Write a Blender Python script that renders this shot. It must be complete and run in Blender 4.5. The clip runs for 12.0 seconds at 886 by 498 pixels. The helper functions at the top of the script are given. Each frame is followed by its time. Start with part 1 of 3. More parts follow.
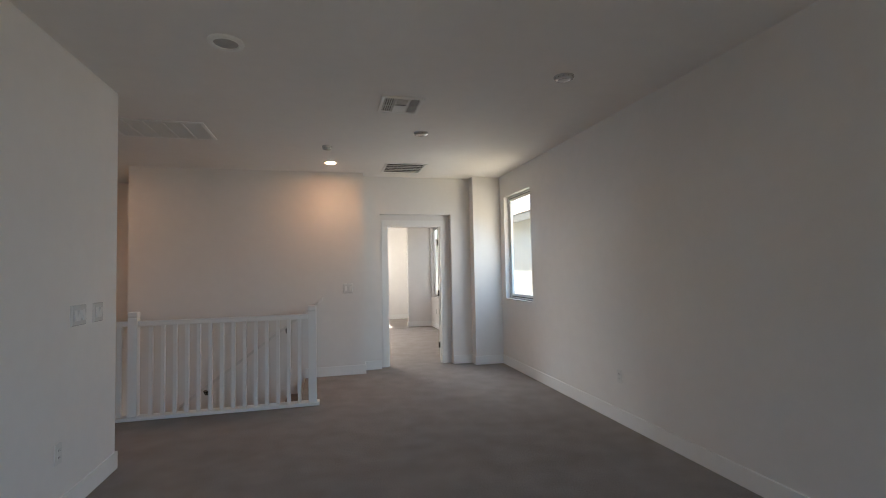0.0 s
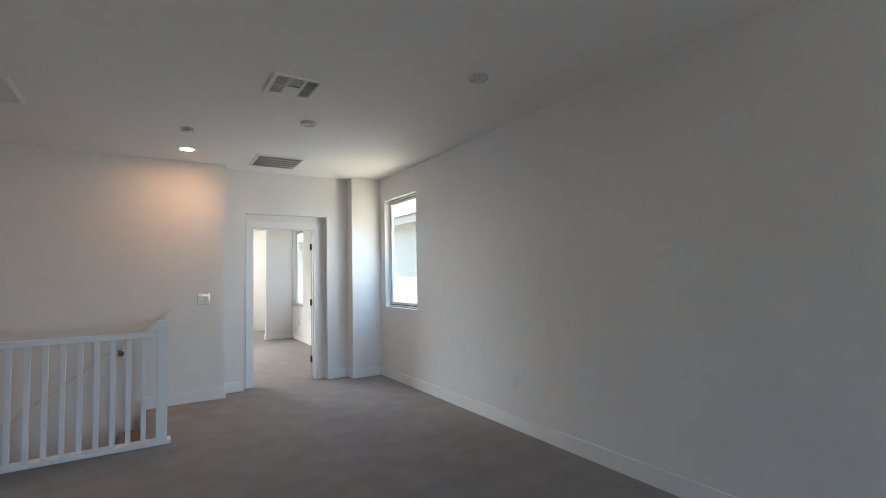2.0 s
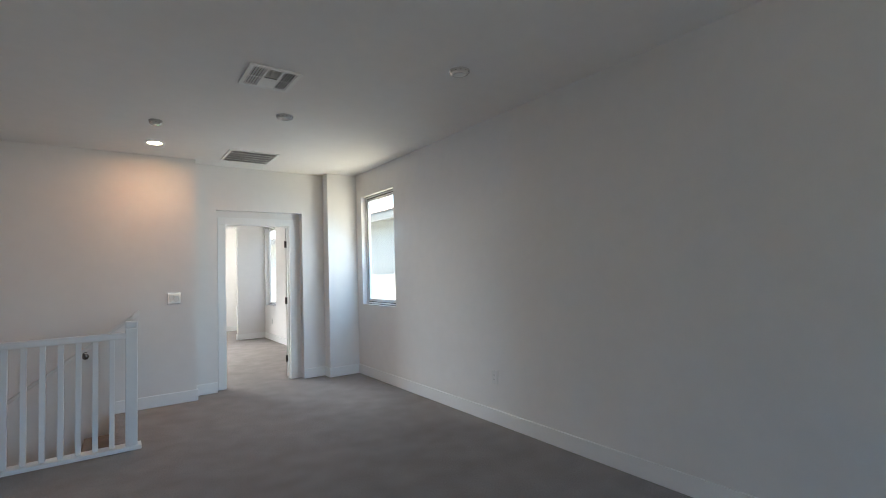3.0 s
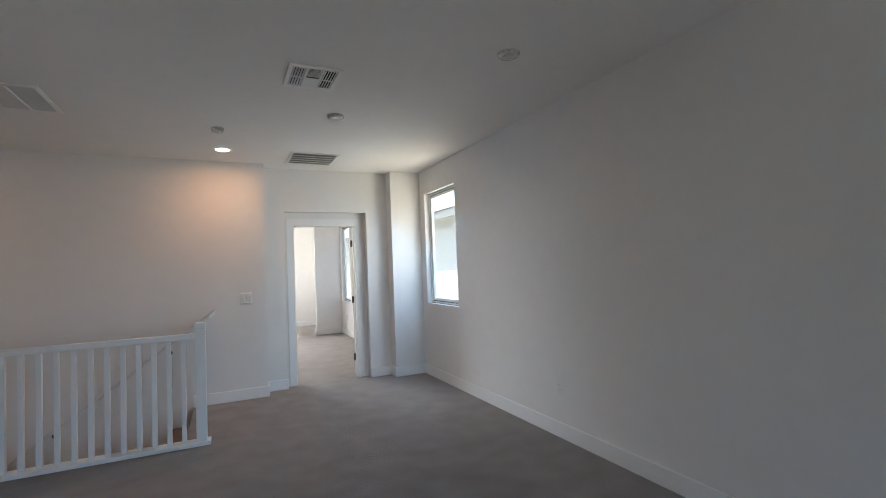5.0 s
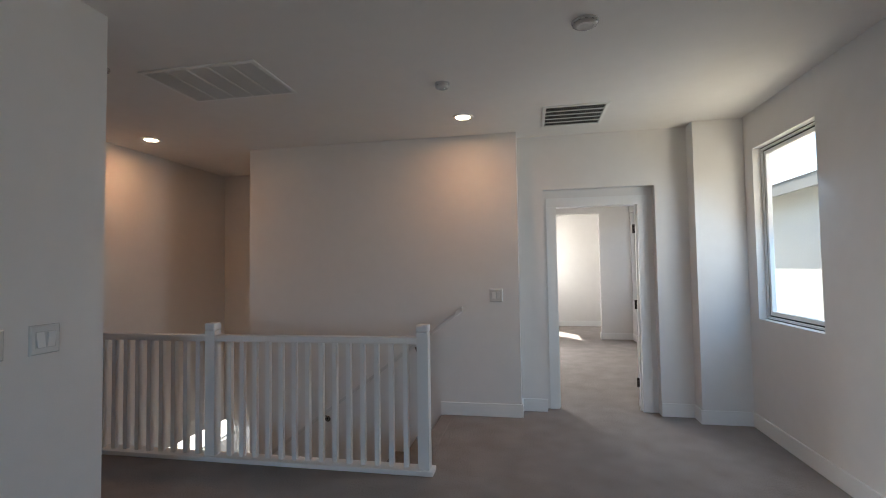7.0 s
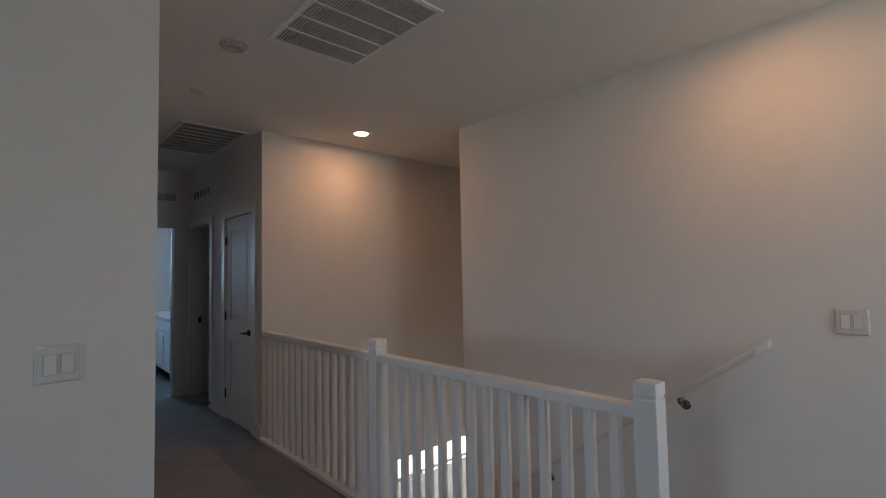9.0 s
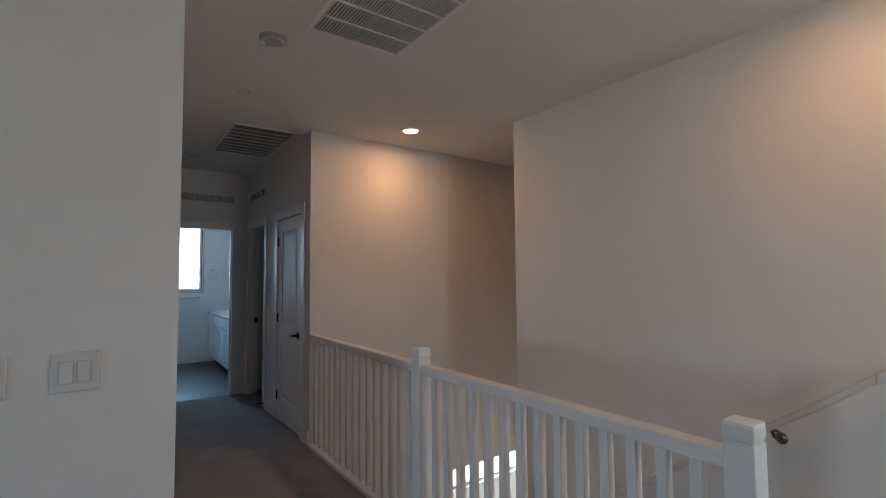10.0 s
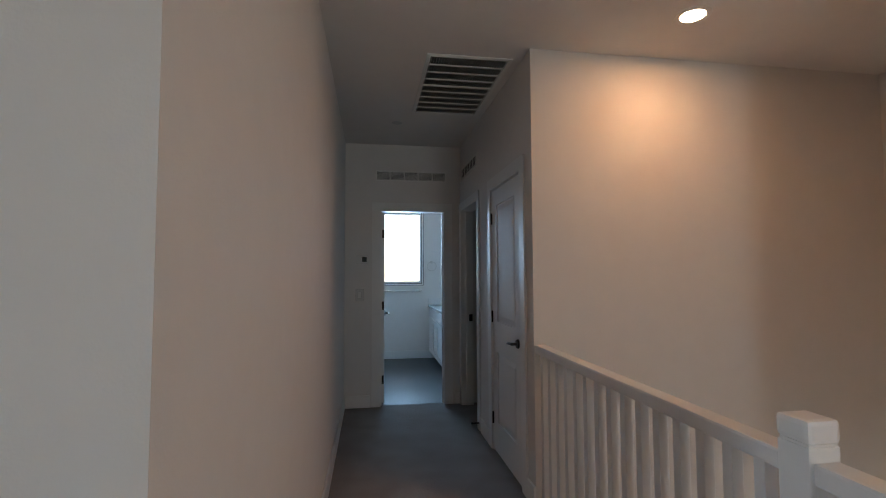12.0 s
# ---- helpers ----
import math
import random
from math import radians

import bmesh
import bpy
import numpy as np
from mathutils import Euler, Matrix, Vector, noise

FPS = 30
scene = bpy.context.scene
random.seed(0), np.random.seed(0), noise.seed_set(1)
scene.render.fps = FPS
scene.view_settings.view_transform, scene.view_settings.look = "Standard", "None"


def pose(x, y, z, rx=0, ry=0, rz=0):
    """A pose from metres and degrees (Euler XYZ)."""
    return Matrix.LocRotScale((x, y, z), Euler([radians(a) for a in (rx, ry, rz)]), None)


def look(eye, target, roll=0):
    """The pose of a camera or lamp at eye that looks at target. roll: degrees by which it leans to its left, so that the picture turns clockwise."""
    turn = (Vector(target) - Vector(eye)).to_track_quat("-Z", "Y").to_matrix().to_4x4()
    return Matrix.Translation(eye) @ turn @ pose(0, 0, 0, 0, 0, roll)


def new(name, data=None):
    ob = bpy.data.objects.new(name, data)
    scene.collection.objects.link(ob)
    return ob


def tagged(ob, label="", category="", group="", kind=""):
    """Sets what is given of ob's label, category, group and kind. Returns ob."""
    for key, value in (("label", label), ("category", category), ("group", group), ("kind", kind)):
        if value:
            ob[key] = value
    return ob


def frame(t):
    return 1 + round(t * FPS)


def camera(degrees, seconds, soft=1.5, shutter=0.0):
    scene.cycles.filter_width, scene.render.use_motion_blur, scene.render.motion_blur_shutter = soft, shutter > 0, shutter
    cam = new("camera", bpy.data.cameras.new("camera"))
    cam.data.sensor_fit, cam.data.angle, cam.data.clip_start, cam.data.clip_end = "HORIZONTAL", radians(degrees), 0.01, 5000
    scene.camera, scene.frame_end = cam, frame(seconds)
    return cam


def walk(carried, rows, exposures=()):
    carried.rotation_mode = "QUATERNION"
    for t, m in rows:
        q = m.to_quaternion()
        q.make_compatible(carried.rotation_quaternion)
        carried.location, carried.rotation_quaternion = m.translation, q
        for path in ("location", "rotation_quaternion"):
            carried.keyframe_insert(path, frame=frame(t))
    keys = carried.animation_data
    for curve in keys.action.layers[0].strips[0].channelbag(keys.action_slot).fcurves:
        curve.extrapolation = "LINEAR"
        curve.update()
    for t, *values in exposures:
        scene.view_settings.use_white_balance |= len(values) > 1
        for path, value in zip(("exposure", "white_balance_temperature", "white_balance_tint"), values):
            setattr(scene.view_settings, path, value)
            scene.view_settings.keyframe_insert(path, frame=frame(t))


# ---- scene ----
cam = camera(87.3, 12.0, soft=0.95)
PATH = [
    (0, (-2.491, -6.433, 1.381), (-2.01, -4.494, 1.471), -1.2),
    (0.5, (-2.537, -6.232, 1.408), (-1.777, -4.385, 1.502), -0.8),
    (1, (-2.619, -6.162, 1.416), (-1.813, -4.336, 1.529), -1.3),
    (1.5, (-2.652, -6.123, 1.404), (-1.761, -4.336, 1.51), -1.2),
    (2, (-2.742, -6.006, 1.384), (-1.681, -4.314, 1.492), -1.2),
    (2.5, (-2.769, -5.951, 1.371), (-1.647, -4.298, 1.47), -1.5),
    (4.3, (-2.814, -5.957, 1.384), (-1.594, -4.375, 1.48), -2.0),
    (4.5, (-2.749, -5.945, 1.388), (-1.591, -4.316, 1.482), -2.1),
    (5, (-2.474, -5.852, 1.434), (-1.615, -4.047, 1.509), -2.3),
    (5.5, (-2.265, -5.621, 1.418), (-1.647, -3.72, 1.483), -1.5),
    (6, (-2.102, -5.257, 1.425), (-1.727, -3.294, 1.499), -1.5),
    (6.5, (-1.946, -4.919, 1.454), (-2.087, -2.925, 1.526), -1.3),
    (6.7, (-1.922, -4.768, 1.435), (-2.158, -2.783, 1.512), -1.1),
    (8.3, (-1.873, -3.44, 1.426), (-2.887, -1.718, 1.51), -1.1),
    (8.5, (-1.882, -3.298, 1.421), (-2.984, -1.632, 1.515), -1.1),
    (9, (-1.928, -2.97, 1.434), (-3.388, -1.607, 1.534), -1.1),
    (9.5, (-1.991, -2.853, 1.468), (-3.477, -1.52, 1.589), -0.6),
    (10, (-2.069, -2.764, 1.45), (-3.689, -1.596, 1.561), -0.5),
    (10.5, (-2.358, -2.677, 1.42), (-4.167, -1.825, 1.494), -0.4),
    (11, (-2.666, -2.53, 1.396), (-4.545, -1.85, 1.481), -0.9),
    (11.5, (-3.025, -2.291, 1.38), (-4.967, -1.825, 1.48), -0.7),
    (12, (-3.38, -2.295, 1.362), (-5.353, -1.985, 1.471), -0.2),
]
walk(cam, [(t, look(eye, target, roll)) for t, eye, target, roll in PATH],
     [(0, 2.12, 6950, 11), (1.0, 2.35, 6720, 9), (2.5, 2.46, 6250, 6), (5.0, 2.37, 6300, 8), (7, 1.95, 6550, 10), (8.5, 1.85, 6580, 9), (9.5, 2.17, 6640, 9), (10.5, 2.29, 6660, 8), (12, 2.46, 6900, 9)])

# ---- light ----
SUN_TO = Vector((-0.318, 0.424, 0.848))
world = bpy.data.worlds.new("world")
scene.world = world
world.use_nodes = True
sky = world.node_tree.nodes.new("ShaderNodeTexSky")
sky.sky_type, sky.sun_disc = "NISHITA", False
sky.sun_elevation, sky.sun_rotation = radians(58), math.atan2(SUN_TO.x, SUN_TO.y)
world.node_tree.links.new(sky.outputs[0], world.node_tree.nodes["Background"].inputs[0])
world.node_tree.nodes["Background"].inputs[1].default_value = 0.15


def lamp(name, kind, place, energy, color, target=None, **more):
    data = bpy.data.lights.new(name, kind)
    data.energy, data.color = energy, color
    for key, value in more.items():
        if key == "size":
            data.shape, data.size, data.size_y = "ELLIPSE" if value[0] < 0.3 else "RECTANGLE", value[0], value[1]
        elif key == "spot":
            data.spot_size, data.spot_blend, data.shadow_soft_size = radians(value), 1.0, 0.09
        elif key == "angle":
            data.angle = radians(value)
        elif key == "spread":
            data.spread = radians(value)
    ob = new(name, data)
    ob.matrix_world = look(place, target)
    return ob


WARM = (1.0, 0.365, 0.108)
lamp("sun", "SUN", SUN_TO * 30, 4.5, (1, 0.95, 0.88), (0, 0, 0), angle=0.5)
lamp("south_window_sky_light", "AREA", (-1.15, -9.38, 1.55), 7.0, (0.34, 0.62, 1.0), (-2.2, -6.4, -0.40), size=(1.2, 1.3), spread=85)
lamp("south_window_bounce", "AREA", (-1.15, -9.39, 1.45), 1.9, (1.0, 0.80, 0.50), (-3.4, -3.0, 2.6), size=(1.2, 1.3), spread=100)
lamp("window_light", "AREA", (0.20, -0.69, 1.75), 2.7, (1.0, 0.90, 0.71), (-6, -1.3, 3.9), size=(0.6, 1.05))
lamp("window_sky_light", "AREA", (0.19, -0.67, 1.72), 3.0, (0.40, 0.67, 1.0), (-3.5, -1.2, -1.6), size=(0.66, 1.4))
lamp("bedroom_window_light", "AREA", (0.045, 4.30, 1.6), 1.2, (0.95, 0.97, 1.0), (-4, 2.0, 1.0), size=(0.4, 1.5))
# added fill lamp, out of view, that brightens the bedroom carpet and doorway
lamp("bedroom_fill_light", "AREA", (-3.4, 4.93, 1.6), 24, (1.0, 0.98, 0.96), (-2.0, 2.4, -1.0), size=(1.5, 1.4), spread=105)
lamp("alcove_window_light", "AREA", (-1.72, 6.3, 1.6), 5.6, (1, 0.95, 0.86), (5, 4.5, 1.0), size=(0.9, 1.4))
lamp("bath_window_light", "AREA", (-11.10, -1.83, 1.80), 5.2, (0.33, 0.62, 1.0), (0, -1.855, 1.6), size=(0.8, 1.2), spread=115)
lamp("lower_window_light", "AREA", (-8.45, 2.4, -1.3), 14, (1, 0.97, 0.93), (-4, 2.4, -1.3), size=(3.6, 1.6))
for x, y, power in ((-2.45, -0.57, 0.90), (-5.55, -0.6, 1.1)):
    lamp("downlight_beam", "SPOT", (x, y, 2.715), 0.80 * power, WARM, (x, y, 0), spot=166)
    lamp("downlight_glow", "AREA", (x, y, 2.722), 0.66 * power, WARM, (x, y, 0), size=(0.15, 0.15))


# ---- materials ----
def material(name, color, rough=0.6, metal=0.0, grain=(), vary=(), coat=0.0, spec=0.5):
    """grain: (scale per metre, bump height in metres); vary: (scale, how much the colour changes, fine scale, fine amount)."""
    m = bpy.data.materials.new(name)
    m.use_nodes = True
    n, l = m.node_tree.nodes, m.node_tree.links
    b = n["Principled BSDF"]
    b.inputs["Base Color"].default_value = (*color, 1)
    b.inputs["Roughness"].default_value, b.inputs["Metallic"].default_value = rough, metal
    b.inputs["Coat Weight"].default_value = coat
    b.inputs["Specular IOR Level"].default_value = spec
    place = n.new("ShaderNodeTexCoord").outputs["Object"]
    if vary:
        last = None
        for scale, amount in (vary[:2], vary[2:]):
            t = n.new("ShaderNodeTexNoise")
            t.inputs["Scale"].default_value, t.inputs["Detail"].default_value = scale, 4
            l.new(place, t.inputs["Vector"])
            r = n.new("ShaderNodeMapRange")
            r.inputs["From Min"].default_value, r.inputs["From Max"].default_value = 0.3, 0.7
            r.inputs["To Min"].default_value, r.inputs["To Max"].default_value = 1 - amount, 1 + amount
            l.new(t.outputs["Fac"], r.inputs["Value"])
            if last:
                x = n.new("ShaderNodeMath")
                x.operation = "MULTIPLY"
                l.new(last, x.inputs[0]), l.new(r.outputs[0], x.inputs[1])
                last = x.outputs[0]
            else:
                last = r.outputs[0]
        mix = n.new("ShaderNodeVectorMath")
        mix.operation = "SCALE"
        mix.inputs[0].default_value = color
        l.new(last, mix.inputs["Scale"]), l.new(mix.outputs[0], b.inputs["Base Color"])
    for i, (scale, height) in enumerate(grain):
        t = n.new("ShaderNodeTexNoise")
        t.inputs["Scale"].default_value, t.inputs["Detail"].default_value = scale, 3
        l.new(place, t.inputs["Vector"])
        bump = n.new("ShaderNodeBump")
        bump.inputs["Strength"].default_value, bump.inputs["Distance"].default_value = 0.8, height
        l.new(t.outputs["Fac"], bump.inputs["Height"])
        if i:
            l.new(last_bump.outputs[0], bump.inputs["Normal"])
        last_bump = bump
        l.new(bump.outputs[0], b.inputs["Normal"])
    return m


def glowing(name, color, strength):
    m = bpy.data.materials.new(name)
    m.use_nodes = True
    b = m.node_tree.nodes["Principled BSDF"]
    b.inputs["Base Color"].default_value = (*color, 1)
    b.inputs["Emission Color"].default_value, b.inputs["Emission Strength"].default_value = (*color, 1), strength
    return m


def glass(name):
    m = bpy.data.materials.new(name)
    m.use_nodes = True
    n, l = m.node_tree.nodes, m.node_tree.links
    n.remove(n["Principled BSDF"])
    clear, shine, mix, f = n.new("ShaderNodeBsdfTransparent"), n.new("ShaderNodeBsdfGlossy"), n.new("ShaderNodeMixShader"), n.new("ShaderNodeLayerWeight")
    clear.inputs[0].default_value, shine.inputs["Roughness"].default_value, f.inputs[0].default_value = (0.975, 0.985, 0.98, 1), 0.02, 0.5
    power, scale = n.new("ShaderNodeMath"), n.new("ShaderNodeMath")
    power.operation, power.inputs[1].default_value = "POWER", 5
    scale.operation, scale.inputs[1].default_value, scale.inputs[2].default_value = "MULTIPLY_ADD", 0.9, 0.03
    l.new(f.outputs["Facing"], power.inputs[0]), l.new(power.outputs[0], scale.inputs[0])
    l.new(scale.outputs[0], mix.inputs[0]), l.new(clear.outputs[0], mix.inputs[1]), l.new(shine.outputs[0], mix.inputs[2])
    l.new(mix.outputs[0], n["Material Output"].inputs[0])
    return m


WALL = material("wall_paint", (0.755, 0.74, 0.722), 0.85, grain=((190, 0.0006), (45, 0.0005)), vary=(1.1, 0.02, 9, 0.012), spec=0.3)
CEIL = material("ceiling_paint", (0.785, 0.765, 0.74), 0.95, grain=((150, 0.0008), (40, 0.0006)), vary=(0.8, 0.02, 8, 0.012), spec=0.2)
TRIM = material("trim_paint", (0.80, 0.80, 0.79), 0.42, grain=((30, 0.0002),), vary=(2.0, 0.015, 30, 0.01))
CARPET = material("carpet_pile", (0.305, 0.274, 0.259), 1.0, grain=((420, 0.004), (70, 0.007), (11, 0.006)), vary=(4.6, 0.10, 120, 0.20), spec=0.05)
TILE = material("bath_floor_tile", (0.075, 0.078, 0.082), 0.35, grain=((60, 0.0004),), vary=(1.5, 0.12, 25, 0.08))
BRONZE = material("dark_bronze_metal", (0.045, 0.038, 0.034), 0.35, 0.9, grain=((80, 0.0001),))
NICKEL = material("brushed_nickel", (0.55, 0.53, 0.50), 0.28, 1.0, grain=((200, 0.0001),))
PLASTIC = material("white_plastic", (0.78, 0.78, 0.765), 0.2, vary=(6, 0.01, 60, 0.01))
SWITCHPLATE = material("glossy_switch_plate", (0.70, 0.70, 0.685), 0.14, vary=(6, 0.01, 60, 0.01), coat=0.8)
# grey that paints the shade in the gap round a switch rocker
GAPSHADE = material("gap_shade", (0.52, 0.52, 0.51), 0.5, vary=(9, 0.05, 60, 0.05))
DETECTOR = material("glossy_off_white_plastic", (0.50, 0.49, 0.48), 0.10, coat=1.0, vary=(6, 0.02, 60, 0.02))
METALWHITE = material("white_enamel", (0.80, 0.80, 0.78), 0.45, vary=(5, 0.02, 50, 0.02))
# near-black colour that stands in for the shade inside ducts that aren't built
DUCTSHADE = material("duct_shade", (0.022, 0.022, 0.023), 0.9, vary=(8, 0.2, 40, 0.2))
BLACK = material("black_plastic", (0.02, 0.02, 0.02), 0.4, vary=(9, 0.1, 60, 0.1))
VINYL = material("white_vinyl", (0.80, 0.81, 0.80), 0.4, vary=(4, 0.01, 50, 0.01))
GASKET = material("dark_gasket", (0.045, 0.047, 0.05), 0.7, vary=(9, 0.1, 60, 0.1))
DOORPAINT = material("door_paint", (0.79, 0.79, 0.78), 0.58, grain=((30, 0.0002),), vary=(2.0, 0.015, 30, 0.01), spec=0.4)
QUARTZ = material("white_quartz", (0.78, 0.78, 0.77), 0.2, vary=(3, 0.04, 30, 0.03), coat=0.3)
CABINET = material("white_cabinet_paint", (0.74, 0.75, 0.75), 0.4, vary=(3, 0.015, 30, 0.01))
MIRROR = material("mirror_silver", (0.9, 0.9, 0.9), 0.02, 1.0)
STUCCO = material("pale_stucco", (0.42, 0.43, 0.39), 0.95, grain=((70, 0.004), (9, 0.004)), vary=(0.7, 0.06, 20, 0.06))
FASCIA = material("grey_fascia_paint", (0.13, 0.132, 0.12), 0.7, vary=(1.0, 0.08, 20, 0.06))
ROOFING = material("clay_roof_tile", (0.36, 0.28, 0.22), 0.85, grain=((12, 0.01),), vary=(1.0, 0.2, 12, 0.15))
GRAVEL = material("pale_gravel", (0.52, 0.47, 0.40), 0.95, grain=((25, 0.02), (120, 0.006)), vary=(0.6, 0.1, 40, 0.2))
LAMPGLOW = glowing("warm_lamp_glow", (1.0, 0.78, 0.52), 14)
GREENLED = glowing("status_light_glow", (0.5, 1.0, 0.5), 1.5)
GLASS = glass("window_glass")


# ---- building helpers ----
def add_box(bm, x0, x1, y0, y1, z0, z1, bevel=0.0):
    made = bmesh.ops.create_cube(bm, size=1, matrix=Matrix.Translation(((x0 + x1) / 2, (y0 + y1) / 2, (z0 + z1) / 2)) @ Matrix.Diagonal((abs(x1 - x0), abs(y1 - y0), abs(z1 - z0), 1)))
    if bevel:
        edges = list({e for v in made["verts"] for e in v.link_edges})
        bmesh.ops.bevel(bm, geom=edges, offset=bevel, segments=2, affect="EDGES", profile=0.6)
    return bm


def boxes(*rows, bevel=0.0):
    bm = bmesh.new()
    for row in rows:
        add_box(bm, *row, bevel=bevel)
    return bm


def add_tube(bm, a, b, r0, r1=None, sides=20):
    a, b = Vector(a), Vector(b)
    way = b - a
    m = Matrix.Translation((a + b) / 2) @ way.to_track_quat("Z", "Y").to_matrix().to_4x4()
    bmesh.ops.create_cone(bm, cap_ends=True, segments=sides, radius1=r0, radius2=r0 if r1 is None else r1, depth=way.length, matrix=m)
    return bm


def add_lathe(bm, rows, m=Matrix(), sides=32):
    """A body of revolution about z from rows of (radius, height)."""
    rings = []
    for r, z in rows:
        rings.append([bm.verts.new(m @ Vector((r * math.cos(a), r * math.sin(a), z))) for a in (2 * math.pi * i / sides for i in range(sides))])
    for low, high in zip(rings, rings[1:]):
        for i in range(sides):
            bm.faces.new((low[i], low[(i + 1) % sides], high[(i + 1) % sides], high[i]))
    bm.faces.new(rings[0][::-1]), bm.faces.new(rings[-1])
    return bm


def mesh(name, bm, mat, smooth=False):
    bmesh.ops.recalc_face_normals(bm, faces=bm.faces)
    me = bpy.data.meshes.new(name)
    bm.to_mesh(me)
    bm.free()
    me.materials.append(mat)
    if smooth:
        me.shade_smooth()
        me.set_sharp_from_angle(angle=radians(40))
    return me


def part(name, bm, mat, parent, label="", smooth=False):
    ob = new(name, mesh(name, bm, mat, smooth))
    ob.parent = parent
    return tagged(ob, label)


def setting(name, bm, mat, label, smooth=False):
    return tagged(new(name, mesh(name, bm, mat, smooth)), label, kind="structure")


def thing(name, m, label, category, group="", kind=""):
    ob = new(name)
    ob.empty_display_size = 0.05
    ob.matrix_world = m
    return tagged(ob, label, category, group, kind)


# ---- setting ----
H, LOW = 2.74, -3.1
XW, YC = -3.995, -2.555          # west wall face of the loft, and the corner to the hall
XL, YN = -6.035, -1.335        # stairwell wall face, hall north wall face
XE, XB = -8.285, -11.03       # hall end wall face, bathroom window wall face
YD, YJ = 0.22, 0.33           # door recess face, door frame face in its niche
YB, YA = 4.95, 6.95           # bedroom far wall, alcove far wall
YBACK = 1.2                  # closed end of the stairwell
SX = -2.765                    # edge of the upper floor at the stairs
T = 0.12

setting("floor", boxes((XE, 0, -9.5, YN + 0.1, -0.3, 0), (SX, 0, YN + 0.1, YD, -0.3, 0), (SX, 0, YD, YA, -0.3, 0),
                       (XE - 0.06, XE, -2.2, -1.5, -0.3, 0), (-8.9, -7.2, YN + 0.1, 1.2, -0.3, 0)), CARPET, "grey-brown cut pile carpet with soft footmarks")
setting("floor_bath", boxes((XB, XE - 0.06, -2.9, -0.6, -0.3, -0.005)), TILE, "dark grey smooth bathroom floor tile")
setting("ceiling", boxes((-11.2, 0.15, -9.65, 5.07, H, H + 0.15), (-1.87, 0.15, 5.07, 7.1, H, H + 0.15)), CEIL, "matt off-white painted flat ceiling")
setting("wall_east", boxes((0, T, -9.5, -1.02, -0.3, H), (0, T, -1.02, -0.12, -0.3, 0.955), (0, T, -1.02, -0.12, 2.415, H), (0, T, -0.12, 4.05, -0.3, H),
                           (0, T, 4.05, 4.87, -0.3, 0.73), (0, T, 4.05, 4.87, 2.43, H), (0, T, 4.87, 7.1, -0.3, H)), WALL, "plain off-white textured drywall with a tall window")
setting("wall_south", boxes((-4.2, -1.75, -9.65, -9.5, -0.3, H), (-0.55, T, -9.65, -9.5, -0.3, H), (-1.75, -0.55, -9.65, -9.5, -0.3, 0.8), (-1.75, -0.55, -9.65, -9.5, 2.2, H)), WALL, "off-white drywall with a wide window")
setting("wall_west", boxes((XW - 0.15, XW, -9.5, YC, 0, H), (XE - 0.12, XW - 0.15, YC - 0.12, YC, 0, H)), WALL, "off-white drywall turning a square corner into the hall")
setting("wall_stair", boxes((-4.866, -2.016, 0, 0.12, LOW, H), (-2.136, -2.016, 0.12, YD + 0.1, -0.3, H)), WALL, "off-white drywall beside the stairs, lit warm by a downlight")
NX0, NX1 = -1.765, -0.715
setting("wall_recess", boxes((-2.016, NX0, YD, YJ, 0, H), (NX1, -0.42, YD, YJ, 0, H), (NX0, NX1, YD, YJ, 2.2, H),
                             (-2.016, -1.66, YJ, YJ + 0.12, 0, H), (-0.84, -0.42, YJ, YJ + 0.12, 0, H), (-1.66, -0.84, YJ, YJ + 0.12, 2.05, H)), WALL, "off-white drywall with a niche round the bedroom door")
setting("wall_corner", boxes((-0.42, 0, 0.04, YJ + 0.12, 0, H)), WALL, "square off-white drywall chase in the corner")
setting("wall_landing", boxes((XL - 0.12, XL, YN + T, YBACK + 0.12, -0.58, H), (XL - 0.12, XL, -1.31, 0.08, LOW, -0.58), (XL - 0.12, XL, 0.08, 2.2, LOW, -1.9)), WALL, "drywall above the stair landing, warm under a downlight")
setting("wall_stair_back", boxes((XL, -4.866, YBACK, YBACK + 0.12, -0.58, H), (-4.866, -4.75, 0.12, YBACK, -0.58, H), (XL, -4.866, YBACK + 0.12, 3.2, -0.7, -0.58)), WALL, "drywall closing the back of the stairwell")
setting("wall_lower", boxes((XL, -4.866, 3.2, 3.3, LOW, -0.58), (-4.866, -4.75, 0.12, 3.2, LOW, -0.58), (SX, -2.6, -1.245, 0, LOW, -0.3), (XL, SX, -1.365, -1.245, LOW, -0.3),
                            (-8.6, -8.5, -1.5, 5.2, LOW, -2.2), (-8.6, -8.5, -1.5, 0.4, -2.2, -0.3), (-8.6, -8.5, 5.0, 5.2, -2.2, -0.3), (-8.5, XL, 5.1, 5.2, LOW, -0.3),
                            (-8.5, XL, -1.5, -1.4, LOW, -0.3), (XL - 0.12, XL, 2.2, 5.1, LOW, -0.58), (-8.6, XL - 0.12, -1.5, 5.2, -0.31, -0.301)), WALL, "white drywall of the storey below")
setting("floor_lower", boxes((-8.6, -2.6, -1.5, 5.2, LOW - 0.1, LOW)), TILE, "grey floor of the storey below")
